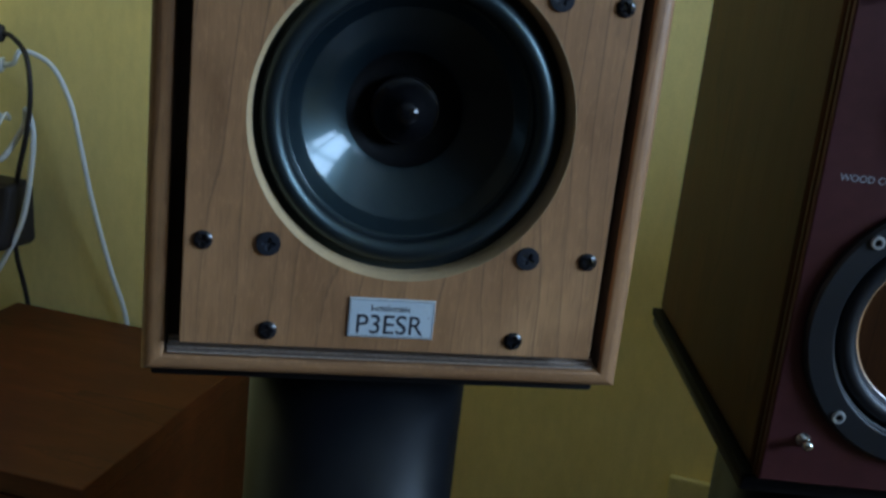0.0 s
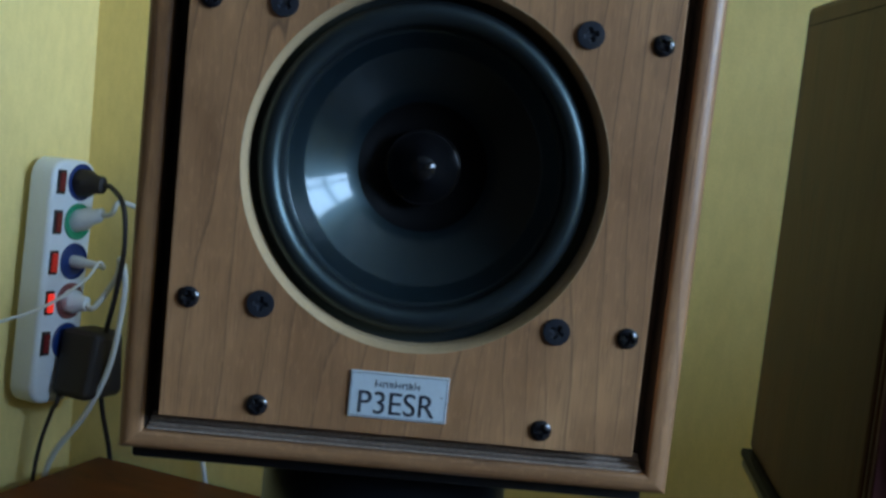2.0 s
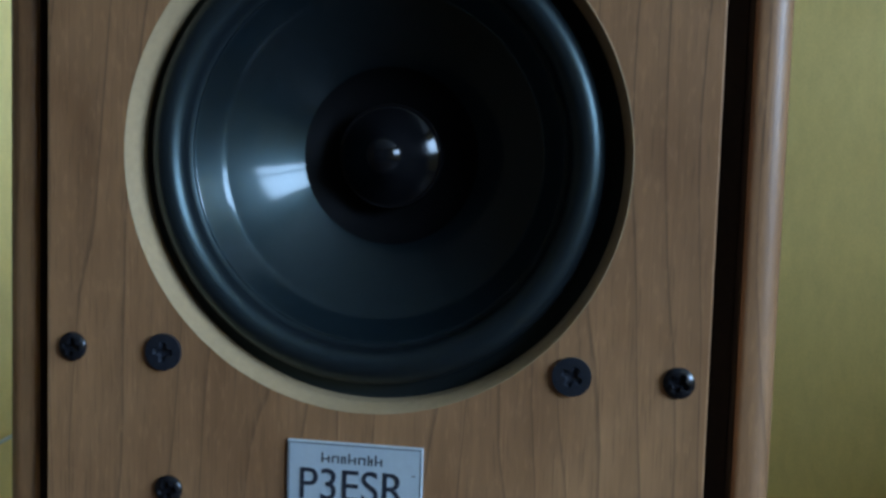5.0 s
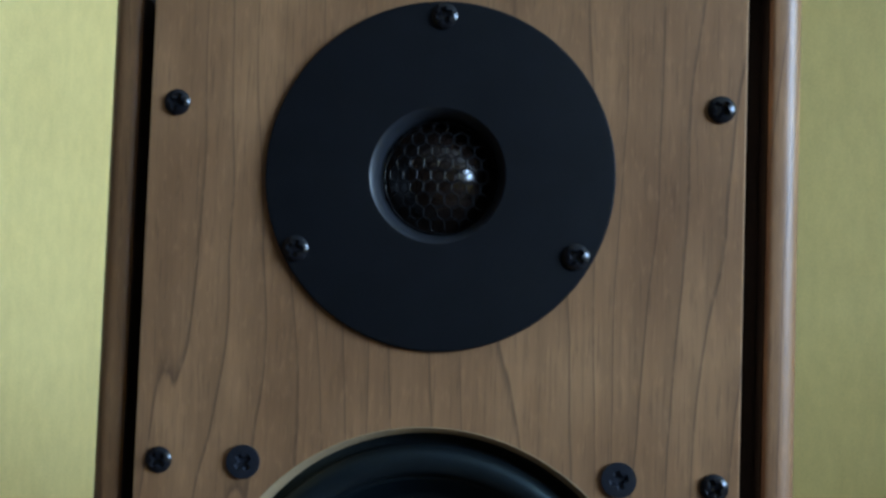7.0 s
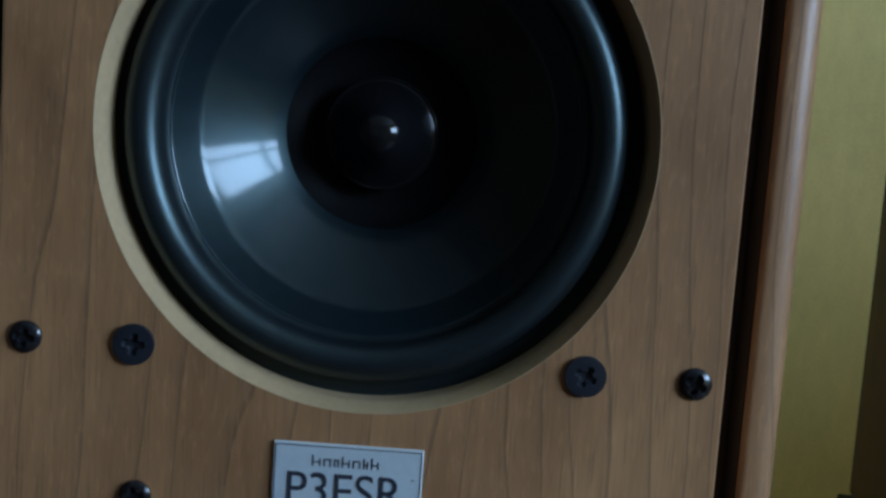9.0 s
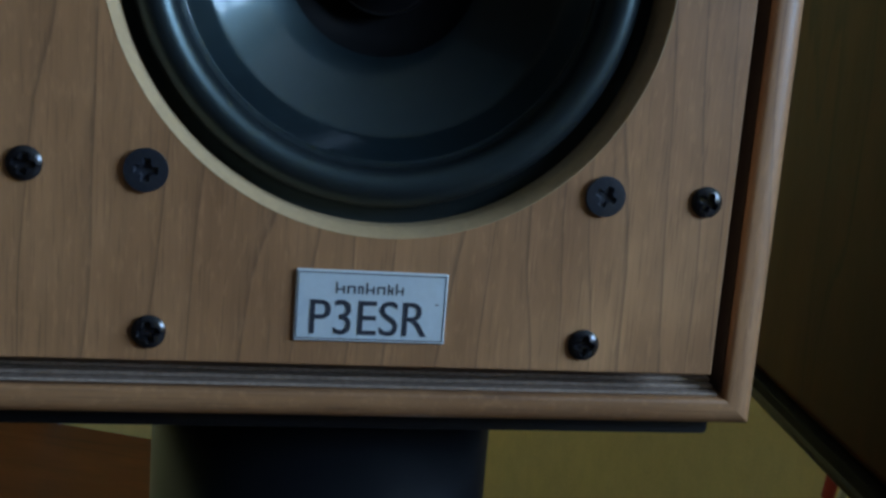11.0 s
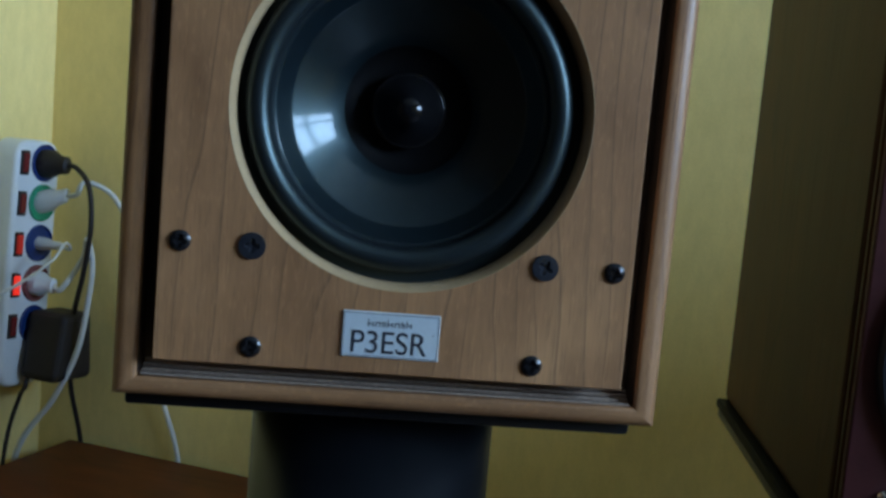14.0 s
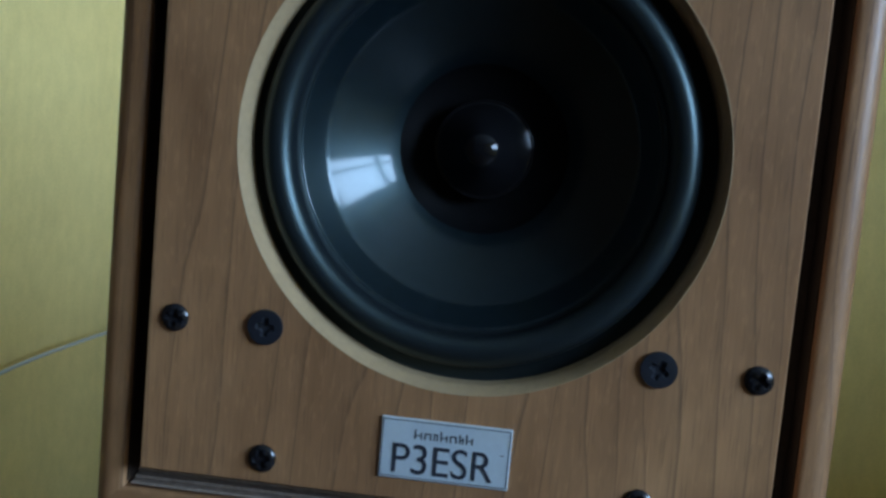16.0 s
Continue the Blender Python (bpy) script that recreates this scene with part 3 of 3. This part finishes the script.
R_M = pose(0.174, 0.0125, Z0 - 0.0455, 0, 0, -9.3)
RW, RT, RD = 0.142, 0.2445, 0.236
dark = empty_thing("loudspeaker", R_M, "dark burgundy loudspeaker with a varnished wooden cone on a black stand", "loudspeaker")
bm = box(0, RW, 0.0060, RD, 0, RT, 0.004, 3)
for v in bm.verts:
    if v.co.z > RT / 2:
        v.co.z += 0.055 * v.co.y          # the top rises a little to the back
part("cabinet", bm, BROWN_SIDE, dark, "brown wooden cabinet body")
part("front_frame", box(0.0003, RW - 0.0003, 0.0008, 0.0056, 0.0003, RT - 0.0003, 0.0012), BROWN_SIDE, dark, "brown edge band behind a dark seam")
dark_baffle = part("baffle", board_with_holes(0.001, RW - 0.001, 0.001, RT - 0.001, [(0.069, 0.0772, 0.053), (0.0655, 0.1772, 0.030)], -0.0030, 0.0012, 0.0008), RED_WOOD, dark, "burgundy stained front")
bm = box(-0.0002, RW + 0.0002, 0.006, RD - 0.004, RT - 0.0116, RT - 0.0110)
for v in bm.verts:
    v.co.z += 0.055 * v.co.y
part("top_seam", bm, BLACK_NECK, dark, "thin dark joint under the top")


def ring_driver(name, cx, cz, r, hole, label, cone_mat):
    d = part(name, lathe([(r, -0.0028), (r, -0.0056), (r - 0.0014, -0.0072), (hole + 0.0128, -0.0072), (hole + 0.0122, -0.0066), (hole + 0.0118, -0.0040), (hole + 0.0108, -0.0036), (hole + 0.0100, 0.004)], cx, cz, 96), RING_BLACK, dark, label, True)
    d.data.set_sharp_from_angle(angle=radians(35))
    ro = [(hole + 0.0052 - 0.0046 * math.cos(math.pi * k / 12), -0.0004 - 0.0048 * math.sin(math.pi * k / 12)) for k in range(13)][::-1]
    part("surround", lathe([(hole + 0.0112, -0.0005)] + ro + [(hole - 0.001, 0.001)], cx, cz, 96), RING_BLACK, d, "black rubber surround", True)
    part("cone", lathe([(hole, 0.0002)] + [(hole - (hole - 0.010) * k / 8, 0.0002 + 0.0180 * k / 8 - 0.0005 * math.sin(math.pi * k / 8)) for k in range(1, 9)], cx, cz, 96), cone_mat, d, "varnished brown wooden cone", True)
    part("dust_cap", lathe([(0.011, 0.0187)] + [(0.0105 * math.cos(radians(a)), 0.0165 - 0.007 * math.sin(radians(a))) for a in range(0, 91, 10)], cx, cz, 64), BLACK_CAP, d, "", True)
    return d


low = ring_driver("woofer", 0.0690, 0.0772, 0.0617, 0.0372, "bass driver in a broad black ring", WOOD_CONE)
high = part("tweeter", lathe([(0.0385, -0.0028), (0.0385, -0.0052), (0.0378, -0.0060), (0.0180, -0.0060), (0.0150, 0.002), (0, 0.002)], 0.0655, 0.1772, 96), RING_BLACK, dark, "black round tweeter plate", True)
high.data.set_sharp_from_angle(angle=radians(35))
part("dome", lathe([(0.0120, 0.001)] + [(0.0115 * math.cos(radians(a)), 0.001 - 0.005 * math.sin(radians(a))) for a in range(0, 91, 10)], 0.0655, 0.1772, 48), WOOD_CONE, high, "", True)
first = None
for k in range(4):
    a = radians(45 + 90 * k)
    m = Matrix.Translation((0.069 + 0.0568 * math.cos(a), -0.0072, 0.0772 + 0.0568 * math.sin(a)))
    if first is None:
        first = part("bolt", lathe([(0.0030, 0.0004), (0.0030, -0.0008), (0.0026, -0.0014), (0.0017, -0.0014), (0.0015, 0.0008), (0, 0.0008)], 0, 0, 32), ZINC, low, "grey steel socket-head bolt", True)
        first.data.set_sharp_from_angle(angle=radians(35))
        first.matrix_basis = m
    else:
        share("bolt", first, low, m)
first = None
for k, (x, z) in enumerate([(0.0172, 0.0228), (0.0180, 0.2195), (RW - 0.018, 0.0215), (RW - 0.018, 0.2195)]):
    m = Matrix.Translation((x, -0.003, z))
    if first is None:
        first = part("grille_pin", lathe([(0.0034, 0.0004), (0.0034, -0.0010), (0.0020, -0.0014), (0.0019, -0.0045)] + [(p[0], p[1]) for p in arc(0, -0.0062, 0.0027, 50, -90, 7)], 0, 0, 32), CHROME, dark, "polished steel grille pin", True)
        first.matrix_basis = m
    else:
        share("grille_pin", first, dark, m)
lettering("lettering", "WOOD CONE", 0.0280, LETTER_GREY, dark, Matrix.Translation((0.0229, -0.0031, 0.1428)) @ FACE, 0.012)

stand("speaker_stand", R_M @ pose(0, 0, -0.0045), (-0.003, RW + 0.003, 0.008, RD), (RW / 2, RD / 2, 0.050), Z0 - 0.05, "black steel speaker stand under the dark loudspeaker")
part("pad", box(-0.004, RW + 0.004, 0.004, RD + 0.002, -0.0052, -0.0002, 0.001), BLACK_NECK, dark, "thin black rubber pad")

# ---------------------------------------------------------------- low cabinet in the corner

TT = Z0 - 0.315                            # height of its top
T_M = pose(-0.045, 0.803, 0, 0, 0, -23.5)  # its back right corner, x along the back
TL_, TD_ = 0.325, 0.365
low_cabinet = empty_thing("low_cabinet", T_M, "low brown wooden cabinet standing in the corner", "cabinet")
part("top", box(-TL_, 0, -TD_, 0, TT - 0.022, TT, 0.0015), TABLE_WOOD, low_cabinet, "brown wood-grain top")
part("side", box(-0.020, -0.0006, -TD_ + 0.004, -0.002, 0.002, TT - 0.0222, 0.001), TABLE_WOOD, low_cabinet)
part("side", box(-TL_ + 0.002, -TL_ + 0.020, -TD_ + 0.004, -0.002, 0.002, TT - 0.0222, 0.001), TABLE_WOOD, low_cabinet)
part("back", box(-TL_ + 0.0205, -0.0205, -0.010, -0.003, 0.002, TT - 0.0222), TABLE_WOOD, low_cabinet)
door = part("door", box(-TL_ + 0.022, -0.022, -TD_ + 0.003, -TD_ + 0.019, 0.05, TT - 0.026, 0.001), TABLE_WOOD, low_cabinet)
part("plinth", box(-TL_ + 0.0205, -0.0205, -TD_ + 0.03, -TD_ + 0.045, 0.001, 0.049), TABLE_WOOD, low_cabinet)

# ---------------------------------------------------------------- power strip on the left wall
# strip frame: x out of the wall, y along the wall towards the room, z up

S_M = ROOM_M @ Matrix.Translation((0, 0.080, Z0 - 0.097)) @ pose(0, 0, 0, 3.0, 0, 0)
SH, SW_, SD = 0.1435, 0.0385, 0.045
strip = empty_thing("power_strip", S_M, "white five-way power strip with red switches, screwed upright to the wall", "power strip")
bm = box(0.0125, SD, -SW_, 0.0345, -SH, SH)
bmesh.ops.bevel(bm, geom=[e for e in bm.edges if abs(e.verts[0].co.x - e.verts[1].co.x) > 0.01], offset=0.022, segments=6, affect="EDGES", profile=0.5)
bmesh.ops.bevel(bm, geom=[e for e in bm.edges if e.verts[0].co.x > 0.04 and e.verts[1].co.x > 0.04], offset=0.006, segments=4, affect="EDGES", profile=0.5)
body = part("body", bm, STRIP_WHITE, strip, "", True)
body.data.set_sharp_from_angle(angle=radians(50))
part("wall_bracket", box(0.0005, 0.0124, -SW_ + 0.012, 0.0225, -SH + 0.012, SH - 0.012, 0.003), STRIP_WHITE, strip)
ROWS = [0.118, 0.0715, 0.0245, -0.0225, -0.0700]
for k, z in enumerate(ROWS):
    sw = part("switch", box(SD - 0.001, SD + 0.0022, 0.0150, 0.0275, z - 0.0150, z + 0.0130, 0.001), BLACK_PLASTIC, strip, "rocker switch")
    lens = (SWITCH_RED, SWITCH_RED, NEON_DIM, NEON_BRIGHT, SWITCH_RED)[k]
    rk = box(SD + 0.001, SD + 0.0045, 0.0168, 0.0257, z - 0.0120, z + 0.0100, 0.0012)
    part("rocker", rk, lens, sw, ("dark red rocker", "dark red rocker", "dimly lit red rocker", "brightly lit red rocker", "dark red rocker")[k])
    col = (SOCKET_BLUE, SOCKET_GREEN, SOCKET_BLUE, SOCKET_MAROON, SOCKET_BLUE)[k]
    sl = lathe([(0.0215, 0.0), (0.0215, 0.0022), (0.0207, 0.0030), (0.0196, 0.0026), (0.0190, 0.0008), (0, 0.0008)], 0, 0, 40)
    for v in sl.verts:
        v.co = Vector((SD - 0.0004 + v.co.y, -0.0115 + v.co.x, z + v.co.z))
    sk = part("socket", sl, col, strip, ("blue socket ring", "green socket ring", "blue socket ring", "maroon socket ring", "blue socket ring")[k], True)
    sk.data.set_sharp_from_angle(angle=radians(35))


def in_strip(x, y, z):
    return S_M @ Vector((x, y, z))


def in_room(x, y, z):
    """Along the back wall, out from it, height above the loudspeaker's underside."""
    return ROOM_M @ Vector((x, y, Z0 + z))


def plug(name, row, material, length, radius, line, thick, cable_mat, label, tilt=0.0):
    """A mains plug in one of the strip's sockets, with its cord."""
    z = ROWS[row]
    ob = empty_thing(name, S_M @ Matrix.Translation((SD, -0.0115, z)), label, "plug")
    pl = lathe([(0, -0.004), (radius, -0.004), (radius, length * 0.35), (radius * 0.72, length * 0.6), (radius * 0.62, length * 0.95), (radius * 0.45, length), (0, length)], 0, 0, 28)
    for v in pl.verts:
        v.co = Vector((v.co.y, v.co.x * (1.0 if v.co.y < length * 0.4 else 0.75), v.co.z - tilt * max(0.0, v.co.y)))
    part("plug_body", pl, material, ob, "", True).data.set_sharp_from_angle(angle=radians(40))
    inv = ob.matrix_world.inverted()
    start = [Vector((length * 0.9, 0, -tilt * length * 0.9)), Vector((length * 1.35, 0, -tilt * length * 1.35 - 0.002))]
    part("cord", tube(start + [inv @ p for p in line], thick), cable_mat, ob, "", True)
    return ob


plug("plug", 0, BLACK_PLASTIC, 0.034, 0.0160, [in_room(0.115, 0.07, 0.000), in_room(0.122, 0.072, -0.045), in_room(0.110, 0.066, -0.10), in_room(0.092, 0.058, -0.16), in_room(0.078, 0.040, -0.24), in_room(0.074, 0.010, -0.33), in_room(0.076, 0.008, -0.45)], 0.0030, BLACK_PLASTIC, "black mains plug with a hanging black cord")
plug("plug", 1, WHITE_CABLE, 0.036, 0.0135, [in_room(0.098, 0.055, 0.003), in_room(0.125, 0.040, -0.010), in_room(0.144, 0.030, -0.050), in_room(0.156, 0.026, -0.100), in_room(0.170, 0.022, -0.165), in_room(0.192, 0.014, -0.250), in_room(0.214, 0.010, -0.315), in_room(0.226, 0.008, -0.420)], 0.0029, WHITE_CABLE, "white mains plug with a hanging white cord", -0.35)
plug("plug", 2, WHITE_CABLE, 0.034, 0.0075, [in_room(0.098, 0.085, -0.066), in_room(0.100, 0.11, -0.085), in_room(0.078, 0.15, -0.115), in_room(0.05, 0.21, -0.135), in_room(0.03, 0.29, -0.160), in_room(0.02, 0.40, -0.20), in_room(0.015, 0.52, -0.26), in_room(0.012, 0.62, -0.40)], 0.0018, WHITE_CABLE, "small flat white plug with a thin white cord")
plug("plug", 3, STRIP_WHITE, 0.028, 0.0140, [in_room(0.100, 0.055, -0.085), in_room(0.108, 0.060, -0.062), in_room(0.118, 0.062, -0.085), in_room(0.118, 0.064, -0.125), in_room(0.110, 0.070, -0.190), in_room(0.086, 0.078, -0.250), in_room(0.045, 0.086, -0.315), in_room(0.022, 0.080, -0.42)], 0.0034, WHITE_CABLE, "white mains plug with a looped white cord")

adapter = empty_thing("power_adapter", S_M @ Matrix.Translation((SD, -0.014, -0.088)), "black plug-in power adapter with a thin black cord", "adapter")
bm = box(0.003, 0.056, -0.044, 0.024, -0.044, 0.036, 0.009, 3)
for v in bm.verts:
    if v.co.z > 0:
        v.co.y = -0.010 + (v.co.y + 0.010) * 0.74
part("case", bm, BLACK_PLASTIC, adapter)
inv = adapter.matrix_world.inverted()
part("cord", tube([Vector((0.012, 0.016, -0.042)), Vector((0.012, 0.020, -0.054))] + [inv @ p for p in (in_room(0.040, 0.082, -0.255), in_room(0.030, 0.090, -0.31), in_room(0.022, 0.094, -0.42))], 0.0026), BLACK_PLASTIC, adapter, "", True)

# ---------------------------------------------------------------- wires behind the dark loudspeaker
wires = empty_thing("speaker_wire", pose(0, 0, 0), "pale twin speaker wire hanging behind the dark loudspeaker", "wire")
part("strand", tube([in_room(0.975, 0.20, -0.12), in_room(0.972, 0.09, -0.22), in_room(0.965, 0.04, -0.31), in_room(0.955, 0.03, -0.37), in_room(0.95, 0.03, -0.5)], 0.0035), WHITE_CABLE, wires, "", True)
part("strand", tube([in_room(0.985, 0.20, -0.12), in_room(0.985, 0.09, -0.22), in_room(0.978, 0.04, -0.31), in_room(0.966, 0.03, -0.37), in_room(0.96, 0.03, -0.5)], 0.0035), WHITE_CABLE, wires, "", True)
red = empty_thing("cable_plug", pose(0, 0, 0), "red cable plug hanging against the yellow wall", "plug")
part("sleeve", tube([in_room(0.968, 0.03, -0.215), in_room(0.969, 0.03, -0.235), in_room(0.967, 0.03, -0.255)], 0.0055), RED_CABLE, red, "", True)
part("cord", tube([in_room(0.967, 0.03, -0.255), in_room(0.966, 0.03, -0.31), in_room(0.96, 0.03, -0.45)], 0.0022), WHITE_CABLE, red, "", True)
sock = empty_thing("wall_socket", ROOM_M @ Matrix.Translation((0.905, 0, Z0 - 0.385)), "yellowed wall socket plate low on the wall", "socket")
part("plate", box(-0.018, 0.040, 0.0005, 0.010, -0.060, 0.026, 0.003), plain("yellowed_plastic", (0.74, 0.61, 0.26), 0.5), sock)
